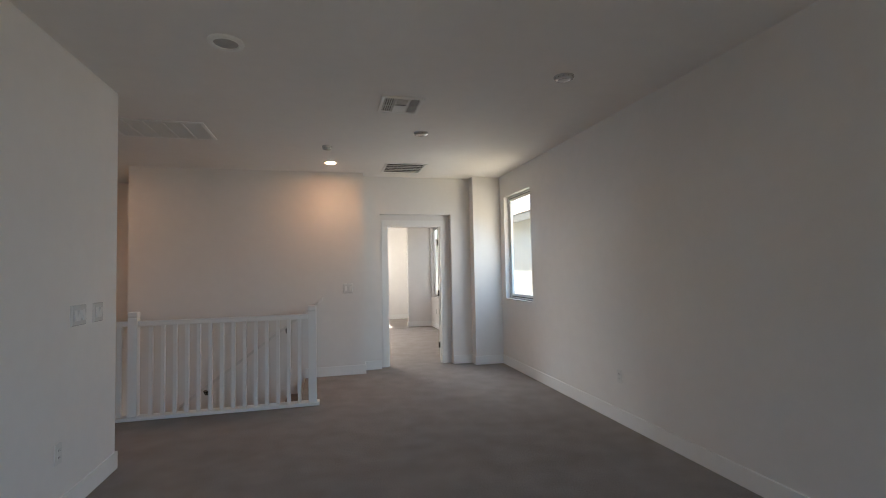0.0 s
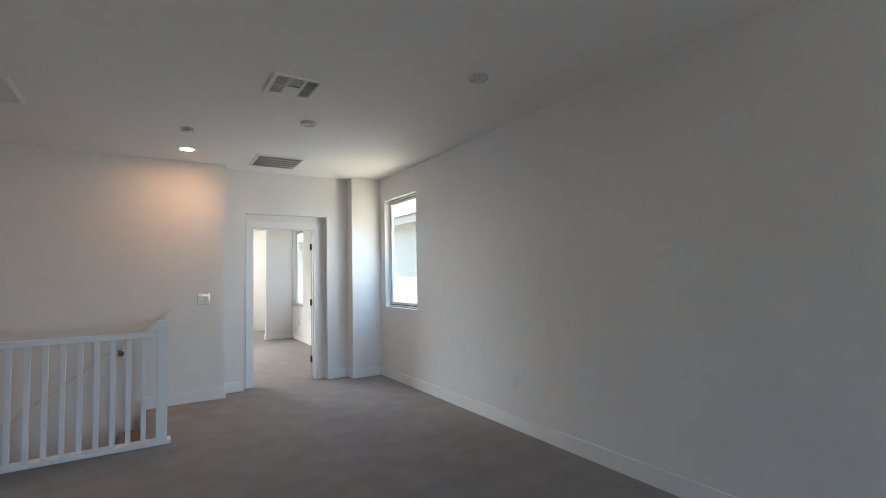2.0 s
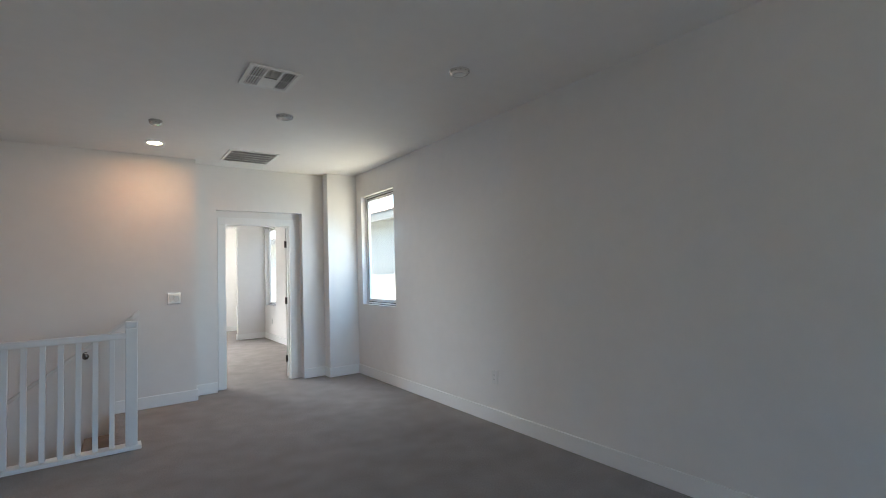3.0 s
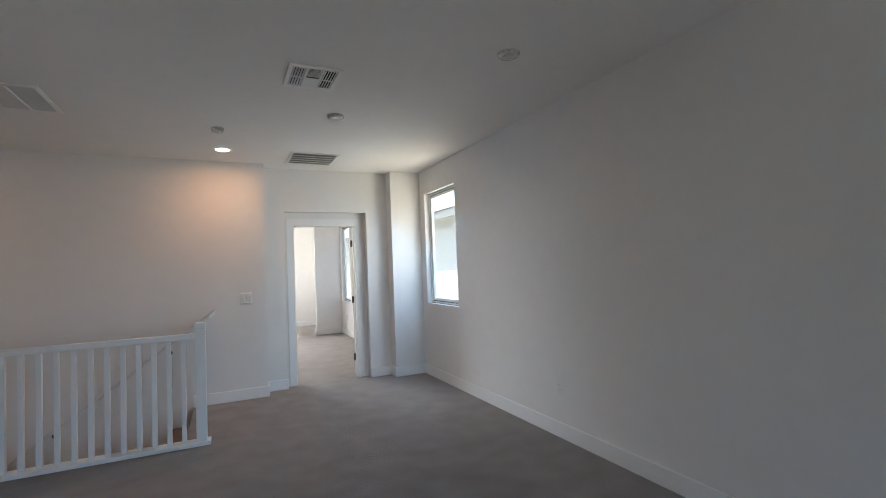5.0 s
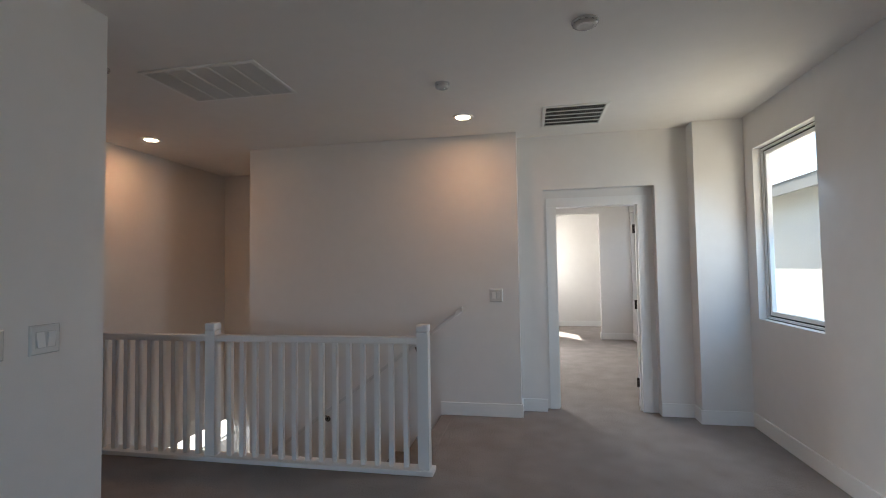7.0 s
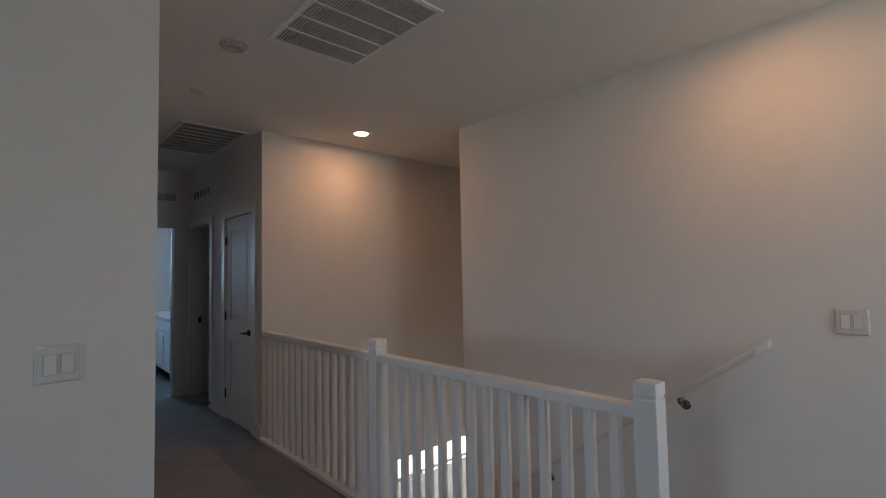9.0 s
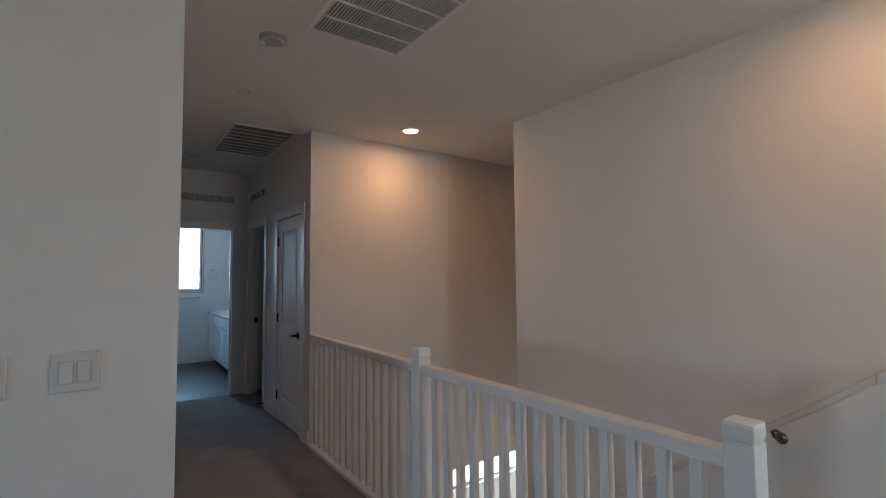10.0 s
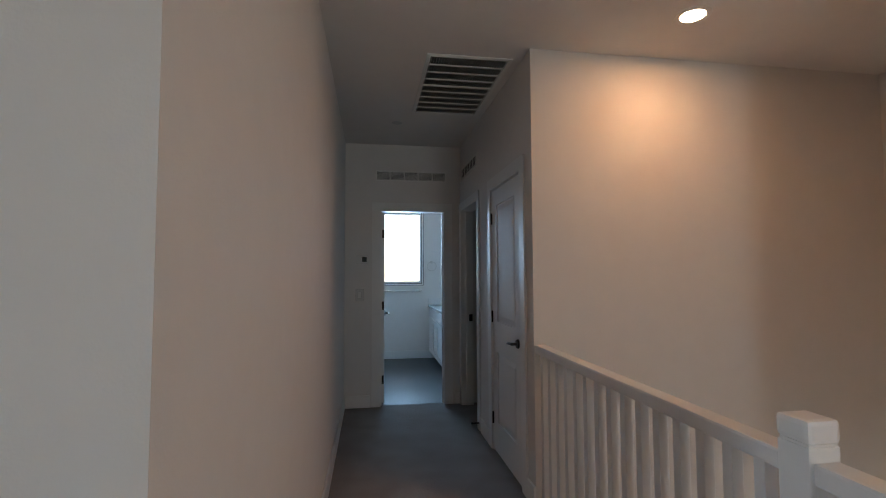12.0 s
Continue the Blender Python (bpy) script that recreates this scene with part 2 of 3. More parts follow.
# hall: north wall with two door openings, end wall with the bathroom door
setting("wall_hall_north", boxes((-6.245, XL, YN, YN + T, 0, H), (XL - 0.12, XL, YN, YN + T, -0.58, 0), (-6.985, -6.245, YN, YN + T, 2.05, H), (-7.46, -6.985, YN, YN + T, 0, H), (-8.22, -7.46, YN, YN + T, 2.05, H),
                                 (XE, -8.22, YN, YN + T, 0, H)), WALL, "off-white hall drywall with two doors")
setting("wall_hall_end", boxes((XE - T, XE, YC, -2.2, 0, H), (XE - T, XE, -1.5, YN + T, 0, H), (XE - T, XE, -2.2, -1.5, 2.05, H)), WALL, "off-white drywall at the hall's end")
setting("wall_bath", boxes((XB - T, XB, -3.0, -2.25, -0.3, H), (XB - T, XB, -1.415, -0.5, -0.3, H), (XB - T, XB, -2.25, -1.415, -0.3, 1.18), (XB - T, XB, -2.25, -1.415, 2.42, H),
                           (XB, XE - T, -3.0, -2.9, -0.3, H), (XB, XE - T, -0.6, -0.5, -0.3, H), (XE - T, XE, YN + T, -0.5, 0, H), (XE - T, XE, -3.0, YC - 0.12, 0, H)), WALL, "bathroom drywall, blue in the window light")
setting("wall_side_room", boxes((-8.9, -7.2, 1.2, 1.3, 0, H), (-8.9, -8.8, -0.5, 1.2, 0, H), (-7.2, -7.1, YN + T, 1.2, 0, H), (-7.1, XL - 0.12, -0.6, -0.5, 0, H)), WALL, "drywall of the unlit side room")
setting("wall_bedroom", boxes((-0.57, 0, YB, YB + T, 0, H), (-5.0, -0.57, YB, YB + T, 2.45, H), (-5.0, -4.2, YB, YB + T, 0, 2.45), (-2.6, -1.87, YB, YB + T, 0, 2.45), (-4.2, -2.6, YB, YB + T, 0, 0.9), (-1.87, 0, YA, YA + 0.15, -0.3, H), (-4.75, -4.66, YJ + 0.12, YB, 0, H),
                              (-4.66, -2.016, YJ + 0.12, YJ + 0.14, 0, H), (-1.87, -1.75, YB + T, 5.85, 0, H), (-1.87, -1.75, 6.75, YA, 0, H), (-1.87, -1.75, 5.85, 6.75, 0, 0.9), (-1.87, -1.75, 5.85, 6.75, 2.4, H)), WALL, "bright off-white bedroom drywall with a cased opening")
setting("floor_bedroom", boxes((-4.7, SX, YJ + 0.14, YA, -0.3, 0)), CARPET, "grey-brown carpet of the bedroom")

BH, BT = 0.125, 0.015
for rows in (((-BT, 0, -9.5, 0.04),), ((XW, XW + BT, -9.5, YC + BT), (XE + BT, XW, YC, YC + BT)), ((SX - 0.03, -2.016 + BT, -BT, 0), (-2.016, -2.016 + BT, 0, YD)),
             ((-2.016 + BT, NX0, YD - BT, YD),), ((NX1, -0.42 - BT, YD - BT, YD),), ((-0.42 - BT, -0.42, 0.04 - BT, YD), (-0.42, -BT, 0.04 - BT, 0.04)),
             ((-6.155, XL, YN - BT, YN),), ((-7.35, -7.075, YN - BT, YN),), ((XE, XE + BT, YC + BT, -2.29),), ((XE, XE + BT, -1.41, YN),),
             ((-0.57 - BT, 0 - BT, YB - BT, YB), (-0.57 - BT, -0.57, YB, YB + T)), ((-BT, 0, YJ + 0.14, YB - BT),), ((-1.75, 0, YA - BT, YA),), ((XB, XB + BT, -2.9, -1.30),)):
    setting("baseboard", boxes(*((x0, x1, y0, y1, 0.002, BH) for x0, x1, y0, y1 in rows), bevel=0.003), TRIM, "white painted square-edged baseboard")


# ---- doors ----
def casing(name, x0, x1, top, w, t, m, label="white painted flat door casing"):
    """Flat boards round an opening x0..x1, on the plane y = 0, standing out towards -y."""
    bm = boxes((x0 - w, x0, -t, 0, 0.002, top), (x1, x1 + w, -t, 0, 0.002, top), (x0 - w, x1 + w, -t, 0, top, top + w), bevel=0.002)
    bmesh.ops.transform(bm, matrix=m, verts=bm.verts)
    return setting(name, bm, TRIM, label)


def jamb(name, x0, x1, top, depth, m):
    """The lining of an opening with its stop."""
    bm = boxes((x0, x0 + 0.018, 0, depth, 0.002, top), (x1 - 0.018, x1, 0, depth, 0.002, top), (x0 + 0.018, x1 - 0.018, 0, depth, top - 0.018, top),
               (x0 + 0.018, x0 + 0.03, depth * 0.35, depth * 0.6, 0.002, top - 0.018), (x1 - 0.03, x1 - 0.018, depth * 0.35, depth * 0.6, 0.002, top - 0.018))
    bmesh.ops.transform(bm, matrix=m, verts=bm.verts)
    return setting(name, bm, TRIM, "white painted door lining with a stop")


def lever(parent, x, z, y, side, way):
    """A lever handle on the face y; side is the direction it stands out, way the direction in which it points."""
    bm = add_tube(bmesh.new(), (x, y, z), (x, y + side * 0.012, z), 0.031, 0.028)
    handle = part("handle", bm, BRONZE, parent, "dark bronze lever handle", True)
    bm = add_tube(bmesh.new(), (x, y + side * 0.01, z), (x, y + side * 0.05, z), 0.010)
    add_tube(bm, (x - way * 0.012, y + side * 0.046, z), (x + way * 0.055, y + side * 0.05, z - 0.002), 0.0095, 0.0085)
    add_tube(bm, (x + way * 0.05, y + side * 0.05, z - 0.002), (x + way * 0.112, y + side * 0.043, z - 0.012), 0.0088, 0.006)
    part("lever", bm, BRONZE, handle, "", True)


def door(name, w, h, m, label, hinge_side=-1, group=""):
    """A two-panel leaf hung at the origin, reaching +x; its faces are y = 0 and y = -0.035. hinge_side: the face where the hinges show."""
    d = tagged(new(name), label, "door", group)
    d["kind"] = "structure"
    d.matrix_world = m
    t, st = 0.035, 0.115
    z0, z1, z2, z3 = 0.24, 0.77, 1.0, h - 0.125
    bm = boxes((0.003, w, -t + 0.011, -0.011, 0.012, h))
    for y0, y1 in ((-t, -t + 0.011), (-0.011, 0)):
        for row in ((0.003, st, 0.012, h), (w - st, w, 0.012, h), (st, w - st, 0.012, z0), (st, w - st, z1, z2), (st, w - st, z3, h)):
            add_box(bm, row[0], row[1], y0, y1, row[2], row[3])
    part("leaf", bm, DOORPAINT, d)
    for side, y in ((-1, -t + 0.011), (1, -0.011)):
        for a, b in ((z0, z1), (z2, z3)):
            bm = bmesh.new()
            x0, x1 = st + 0.012, w - st - 0.012
            a1, b1 = a + 0.012, b - 0.012
            base = [bm.verts.new((x, y, z)) for x, z in ((x0, a1), (x1, a1), (x1, b1), (x0, b1))]
            top = [bm.verts.new((x, y + side * 0.008, z)) for x, z in ((x0 + 0.035, a1 + 0.035), (x1 - 0.035, a1 + 0.035), (x1 - 0.035, b1 - 0.035), (x0 + 0.035, b1 - 0.035))]
            for i in range(4):
                bm.faces.new((base[i], base[(i + 1) % 4], top[(i + 1) % 4], top[i]))
            bm.faces.new(top)
            part("panel", bm, DOORPAINT, d)
    for z in (0.25, 1.03, 1.80):
        y = -t if hinge_side < 0 else 0
        bm = add_tube(bmesh.new(), (-0.001, y + hinge_side * 0.006, z - 0.045), (-0.001, y + hinge_side * 0.006, z + 0.045), 0.0075, sides=10)
        add_box(bm, -0.001, 0.003, -t + 0.002, -0.002, z - 0.045, z + 0.045)
        part("hinge", bm, BRONZE, d, "dark bronze hinge")
    lever(d, w - 0.065, 0.905, 0, 1, -1), lever(d, w - 0.065, 0.905, -t, -1, -1)
    return d


# bedroom door, open inwards against its east side
A = pose(0, YJ, 0)
casing("door_casing_1", -1.645, -0.855, 2.03, 0.09, 0.014, A)
jamb("door_lining_1", -1.663, -0.837, 2.048, 0.118, A)
door("door_1", 0.775, 2.02, pose(-0.862, YJ + 0.15, 0, 0, 0, 68), "white two-panel door standing wide open on dark hinges", 1)
# closet door, shut
B = pose(0, YN, 0)
casing("door_casing_2", -6.98, -6.25, 2.03, 0.09, 0.014, B)
jamb("door_lining_2", -6.985, -6.245, 2.048, 0.118, B)
door("door_2", 0.69, 2.02, pose(-6.963, YN + 0.037, 0), "closed white two-panel closet door with dark hardware", -1)
setting("closet_back", boxes((-7.05, -6.245, YN + 0.3, YN + 0.31, 0, 2.1)), WALL, "drywall behind the closet door")
# side room door, half open into the dark room
casing("door_casing_3", -8.2, -7.475, 2.03, 0.085, 0.014, B)
lining = jamb("door_lining_3", -8.22, -7.46, 2.048, 0.118, B)
door("door_3", 0.70, 2.02, pose(-7.482, YN + 0.125, 0, 0, 0, 92), "white two-panel door folded back into an unlit room", 1)
part("strike_plate", boxes((-8.203, -8.199, YN + 0.074, YN + 0.11, 0.87, 0.94)), BRONZE, lining, "dark bronze strike plate")
# bathroom door, open inwards
C = pose(XE, 0, 0, 0, 0, 90)
casing("door_casing_4", -2.185, -1.515, 2.03, 0.09, 0.014, C)
jamb("door_lining_4", -2.2, -1.5, 2.048, 0.118, C)
door("door_4", 0.655, 2.02, pose(XE - 0.118, -2.178, 0, 0, 0, 178), "white two-panel bathroom door standing open", 1)


# ---- windows ----
def window(name, w, h, m, label, deep=0.06):
    """A fixed vinyl window in the plane y = 0, x 0..w, z 0..h; the room is at -y."""
    ob = tagged(new(name), label, "window", kind="structure")
    ob.matrix_world = m
    def ring(u0, u1, y0, y1, bevel=0.0):
        """Four bars round the opening, from u0 to u1 in from its edge."""
        return boxes((u0, u1, y0, y1, u0, h - u0), (w - u1, w - u0, y0, y1, u0, h - u0), (u1, w - u1, y0, y1, u0, u1), (u1, w - u1, y0, y1, h - u1, h - u0), bevel=bevel)

    f, g, s = 0.024, 0.036, 0.068
    part("sealant", ring(0, 0.007, 0.004, deep), GASKET, ob, "dark joint round the frame")
    part("window_frame", ring(0.007, f, 0, deep, 0.003), VINYL, ob)
    part("gasket", ring(f, g, 0.016, deep - 0.006), GASKET, ob, "dark rubber gasket")
    part("sash", ring(g, s, 0.012, deep - 0.012, 0.002), VINYL, ob)
    pane = part("pane", boxes((s, w - s, 0.034, 0.038, s, h - s)), GLASS, ob, "clear window glass")
    pane.visible_shadow = False
    return ob


EAST = Matrix.Rotation(radians(-90), 4, "Z")
window("window_1", 0.9, 1.46, Matrix.Translation((0.06, -0.12, 0.955)) @ EAST, "tall white vinyl window looking onto a neighbouring house")
window("window_2", 0.82, 1.70, Matrix.Translation((0.06, 4.87, 0.73)) @ EAST, "tall white vinyl bedroom window full of daylight")
window("window_3", 0.835, 1.24, Matrix.Translation((XB - 0.03, -2.25, 1.18)) @ Matrix.Rotation(radians(90), 4, "Z"), "white bathroom window blown out by daylight")
window("window_4", 1.2, 1.4, Matrix.Translation((-0.55, -9.55, 0.8)) @ Matrix.Rotation(radians(180), 4, "Z"), "wide white vinyl window of the loft")
window("window_5", 0.9, 1.5, Matrix.Translation((-1.80, 5.85, 0.9)) @ Matrix.Rotation(radians(90), 4, "Z"), "white vinyl window of the bedroom alcove")
# window_7 is invented, out of view, as an opening for the bedroom's fill lamp
window("window_7", 1.6, 1.55, Matrix.Translation((-4.2, YB + 0.05, 0.9)), "unseen white vinyl window added for the bedroom's fill light")
window("window_6", 4.6, 1.9, Matrix.Translation((-8.54, 0.4, -2.2)) @ Matrix.Rotation(radians(90), 4, "Z"), "wide bright window of the storey below")


# ---- stairs and railing ----
RISE, RUN = 1.67 / 9, 0.254
stairs = thing("staircase", pose(SX, -0.6225, 0), "carpeted straight stair going down to a landing", "stairs")
for i in range(1, 9):
    z = -RISE * i
    part("tread", boxes((-(i * RUN), 0.025 - (i - 1) * RUN, -0.60, 0.602, z - 0.045, z), bevel=0.012), CARPET, stairs)
    part("riser", boxes((-(i - 1) * RUN - 0.012, -(i - 1) * RUN, -0.60, 0.602, z, z + RISE - 0.046)), CARPET, stairs)
part("landing", boxes((XL - SX, -8 * RUN, -0.62, 2.2, -1.67 - 0.2, -1.67)), CARPET, stairs)
part("top_nosing", boxes((-0.032, 0.10, -0.60, 0.602, -0.05, 0.004), bevel=0.014), CARPET, stairs, "carpet wrapped over the top nosing")

RY = -1.298
railing = thing("railing", pose(0, RY, 0), "white painted wooden stair railing with square balusters", "railing")
part("bottom_plate", boxes((XL, -2.592, -0.062, 0.062, 0.001, 0.034), bevel=0.005), TRIM, railing)
for x0, x1 in ((XL, -4.369), (-4.287, -2.701)):
    bm = boxes((x0, x1, -0.034, 0.034, 0.895, 0.945), bevel=0.008)
    part("handrail", bm, TRIM, railing)
for x in (-4.328, -2.66):
    post = part("post", boxes((x - 0.041, x + 0.041, -0.041, 0.041, 0.034, 0.975), bevel=0.004), TRIM, railing)
    bm = boxes((x - 0.037, x + 0.037, -0.037, 0.037, 0.975, 0.981))
    add_box(bm, x - 0.043, x + 0.043, -0.043, 0.043, 0.981, 1.035, bevel=0.012)
    part("cap", bm, TRIM, post, "square cap with chamfered edges")
bal = mesh("baluster", boxes((-0.018, 0.018, -0.018, 0.018, 0.034, 0.895), bevel=0.0025), TRIM)
for x0, step, n in ((-4.45, -0.1085, 15), (-2.791, -0.1068, 14)):
    for i in range(n):
        ob = new("baluster", bal)
        ob.parent = railing
        ob.matrix_basis = pose(x0 + step * i, 0, 0)

RAILPAINT = material("rail_paint", (0.66, 0.655, 0.64), 0.5, vary=(3, 0.03, 40, 0.02))
BRACKET = material("dark_nickel", (0.22, 0.21, 0.20), 0.25, 1.0, grain=((200, 0.0001),))
wall_rail = thing("wall_handrail", pose(-2.56, 0, 1.03), "white wooden wall handrail sloping down with the stairs", "handrail")
slope = 0.735
bm = boxes((-2.95, -0.06, -0.092, -0.05, -0.022, 0.022), bevel=0.010)
for v in bm.verts:
    v.co.z += slope * v.co.x
part("rail", bm, RAILPAINT, wall_rail)
cap = boxes((-0.06, 0.0, -0.094, -0.004, -0.024, 0.024), bevel=0.006)
for v in cap.verts:
    v.co.z += slope * v.co.x
part("end_return", cap, TRIM, wall_rail, "bright white squared end return")
for x in (-0.45, -1.42, -2.5):
    z = slope * x - 0.082
    bm = add_lathe(bmesh.new(), ((0.029, 0.0), (0.029, 0.004), (0.024, 0.010), (0.012, 0.014)), Matrix.Translation((x, -0.001, z)) @ Matrix.Rotation(radians(90), 4, "X"), 24)
    bend = [Vector(p) for p in ((x, -0.012, z), (x - 0.006, -0.040, z + 0.003), (x - 0.014, -0.058, z + 0.018), (x - 0.018, -0.069, z + 0.048))]
    for a, b in zip(bend, bend[1:]):
        add_tube(bm, a, b, 0.008, 0.008, 12)
    add_box(bm, x - 0.05, x + 0.014, -0.082, -0.058, z + 0.047, z + 0.053)
    part("bracket", bm, BRACKET, wall_rail, "brushed nickel bracket", True)


# ---- ceiling fittings ----
def downlight(x, y):
    d = thing("recessed_downlight", pose(x, y, H), "lit round recessed downlight with a white trim ring", "downlight", "lit downlights")
    part("trim_ring", add_lathe(bmesh.new(), ((0.062, -0.002), (0.064, -0.007), (0.082, -0.009), (0.092, -0.006), (0.094, 0.0))), METALWHITE, d, "", True)
    part("lens", add_lathe(bmesh.new(), ((0.0615, -0.0045), (0.055, -0.0075), (0.03, -0.0095), (0.001, -0.010))), LAMPGLOW, d, "glowing warm white lens", True)


for x, y in ((-2.45, -0.57), (-5.55, -0.6)):
    downlight(x, y)


def disc_unit(name, x, y, r, h, label, category, led=False, group=""):
    d = thing(name, pose(x, y, H), label, category, group)
    part("base", add_lathe(bmesh.new(), ((r * 0.96, -0.008), (r, -0.006), (r, 0.0))), DETECTOR, d, "", True)
    part("cover", add_lathe(bmesh.new(), ((r * 0.92, -0.009), (r * 0.93, -h * 0.5), (r * 0.90, -h * 0.68), (r * 0.83, -h * 0.84), (r * 0.72, -h * 0.95), (r * 0.60, -h), (r * 0.56, -h * 0.93), (0.01, -h * 0.97))), DETECTOR, d, "", True)
    for i in range(12):
        a = 2 * math.pi * i / 12
        bm = boxes((-0.006, 0.006, -0.0012, 0.0012, -0.0012, 0.0012))
        bmesh.ops.transform(bm, matrix=Matrix.Rotation(a, 4, "Z") @ Matrix.Translation((0, r * 0.925, -h * 0.56)), verts=bm.verts)
        part("vent_slot", bm, BLACK, d, "dark sensing vent")
    if led:
        part("status_light", boxes((r * 0.30, r * 0.36, -0.004, 0.004, -h * 0.9 - 0.003, -h * 0.9 + 0.002)), GREENLED, d, "tiny green status light")
    return d


disc_unit("smoke_detector", -2.49, -1.33, 0.052, 0.040, "small round white smoke detector on the ceiling", "smoke detector", True)
disc_unit("smoke_alarm", -1.585, -1.98, 0.072, 0.026, "round white ceiling smoke alarm", "smoke detector")
disc_unit("smoke_alarm", -0.845, -3.485, 0.072, 0.026, "round white ceiling smoke alarm near the long wall", "smoke detector")
disc_unit("smoke_alarm", -4.59, -2.07, 0.072, 0.026, "round white ceiling smoke alarm at the hall mouth", "smoke detector")
for x, y in ((-5.44, -2.03), (-7.53, -2.06)):
    s = thing("sprinkler_cover", pose(x, y, H), "flat white concealed sprinkler cover plate", "sprinkler cover", "sprinkler covers")
    part("plate", add_lathe(bmesh.new(), ((0.001, -0.008), (0.046, -0.008), (0.048, -0.005), (0.03, 0.0))), PLASTIC, s, "", True)
s = thing("ceiling_speaker", pose(-3.06, -3.55, H), "unlit round white recessed ceiling fitting", "ceiling fitting")
part("trim_ring", add_lathe(bmesh.new(), ((0.068, -0.004), (0.07, -0.014), (0.09, -0.016), (0.10, -0.01), (0.102, 0.0))), METALWHITE, s, "", True)
part("grille", add_lathe(bmesh.new(), ((0.069, -0.006), (0.001, -0.008))), material("grey_diffuser", (0.42, 0.41, 0.39), 0.6, vary=(20, 0.05, 200, 0.1)), s, "dull grey diffuser", True)


def return_grille(x0, x1, y0, y1, bars, along, label, wide=(), lean=5, thick=0.0004, deep=0.0028):
    """A ceiling return grille. along: the axis of its bars; its fins run across them."""
    g = thing("return_air_grille", pose((x0 + x1) / 2, (y0 + y1) / 2, H), label, "air grille")
    w, d, f = (x1 - x0) / 2, (y1 - y0) / 2, 0.028
    part("frame", boxes((-w, w, -d, -d + f, -0.010, 0), (-w, w, d - f, d, -0.010, 0), (-w, -w + f, -d + f, d - f, -0.010, 0), (w - f, w, -d + f, d - f, -0.010, 0), bevel=0.003), METALWHITE, g)
    # flat sheet on the solid ceiling, its blackness painted for the shade between fins
    part("backing", boxes((-w + f, w - f, -d + f, d - f, -0.0012, -0.0005)), DUCTSHADE, g, "near-black sheet painted as the duct's shade behind the fins")
    u, v = (w - f, d - f) if along == "y" else (d - f, w - f)
    for i in range(1, bars):
        c, hw = -u + 2 * u * i / bars, (0.011 if i in wide else 0.006)
        part("bar", boxes((c - hw, c + hw, -v, v, -0.0100, -0.005) if along == "y" else (-v, v, c - hw, c + hw, -0.0100, -0.005)), METALWHITE, g)
    n = int(2 * v / 0.0165)
    fin = bmesh.new()
    add_box(fin, -u, u, -thick, thick, -deep, deep)
    bmesh.ops.rotate(fin, verts=fin.verts, cent=(0, 0, 0), matrix=Matrix.Rotation(radians(lean), 3, "X"))
    me = mesh("fin", fin, METALWHITE)
    for i in range(n):
        c = -v + 2 * v * (i + 0.5) / n
        ob = new("fin", me)
        ob.parent = g
        ob.matrix_basis = pose(0, c, -0.0058) if along == "y" else pose(c, 0, -0.0058, 0, 0, 90)
    return g


return_grille(-4.39, -3.56, -1.965, -1.41, 5, "y", "large white stamped return air grille on the ceiling", lean=38, thick=0.0009, deep=0.0048)
return_grille(-7.24, -6.18, -1.95, -1.395, 9, "y", "long white return air grille over the hall", wide=(5,))
return_grille(-1.775, -1.245, -0.675, -0.12, 5, "x", "square white return air grille before the bedroom door")

reg = thing("supply_register", pose(-1.903, -2.715, H), "white three-way ceiling supply register with slotted blades", "air register")
part("frame", boxes((-0.17, 0.17, -0.182, -0.155, -0.012, 0), (-0.17, 0.17, 0.155, 0.182, -0.012, 0), (-0.17, -0.143, -0.155, 0.155, -0.012, 0), (0.143, 0.17, -0.155, 0.155, -0.012, 0),
                    (-0.058, -0.044, -0.155, 0.155, -0.012, 0), (0.044, 0.058, -0.155, 0.155, -0.012, 0), bevel=0.002), METALWHITE, reg)
# no hollow above: the shade between the blades is this sheet's colour
part("backing", boxes((-0.143, 0.143, -0.155, 0.155, -0.0012, -0.0005)), DUCTSHADE, reg, "near-black sheet painted as the duct's shade behind the blades")
for x0 in (-0.143, 0.058):
    for i in range(5):
        x = x0 + 0.0085 + 0.017 * i
        bm = boxes((-0.0055, 0.0055, -0.15, 0.15, -0.0012, 0.0012))
        bmesh.ops.rotate(bm, verts=bm.verts, cent=(0, 0, 0), matrix=Matrix.Rotation(radians(40 if x0 < 0 else -40), 3, "Y"))
        bmesh.ops.translate(bm, verts=bm.verts, vec=(x, 0, -0.006))
        part("blade", bm, METALWHITE, reg)
    part("crossbar", boxes((x0, x0 + 0.085, -0.006, 0.006, -0.012, -0.009)), METALWHITE, reg)
for i in range(8):
    y = -0.148 + 0.0175 * i
    bm = boxes((-0.044, 0.044, -0.0055, 0.0055, -0.0012, 0.0012))
    bmesh.ops.rotate(bm, verts=bm.verts, cent=(0, 0, 0), matrix=Matrix.Rotation(radians(40), 3, "X"))
    bmesh.ops.translate(bm, verts=bm.verts, vec=(0, y, -0.006))
    part("blade", bm, METALWHITE, reg)
part("damper_plate", boxes((-0.044, 0.044, 0.0, 0.155, -0.010, -0.006)), METALWHITE, reg, "plain white plate")


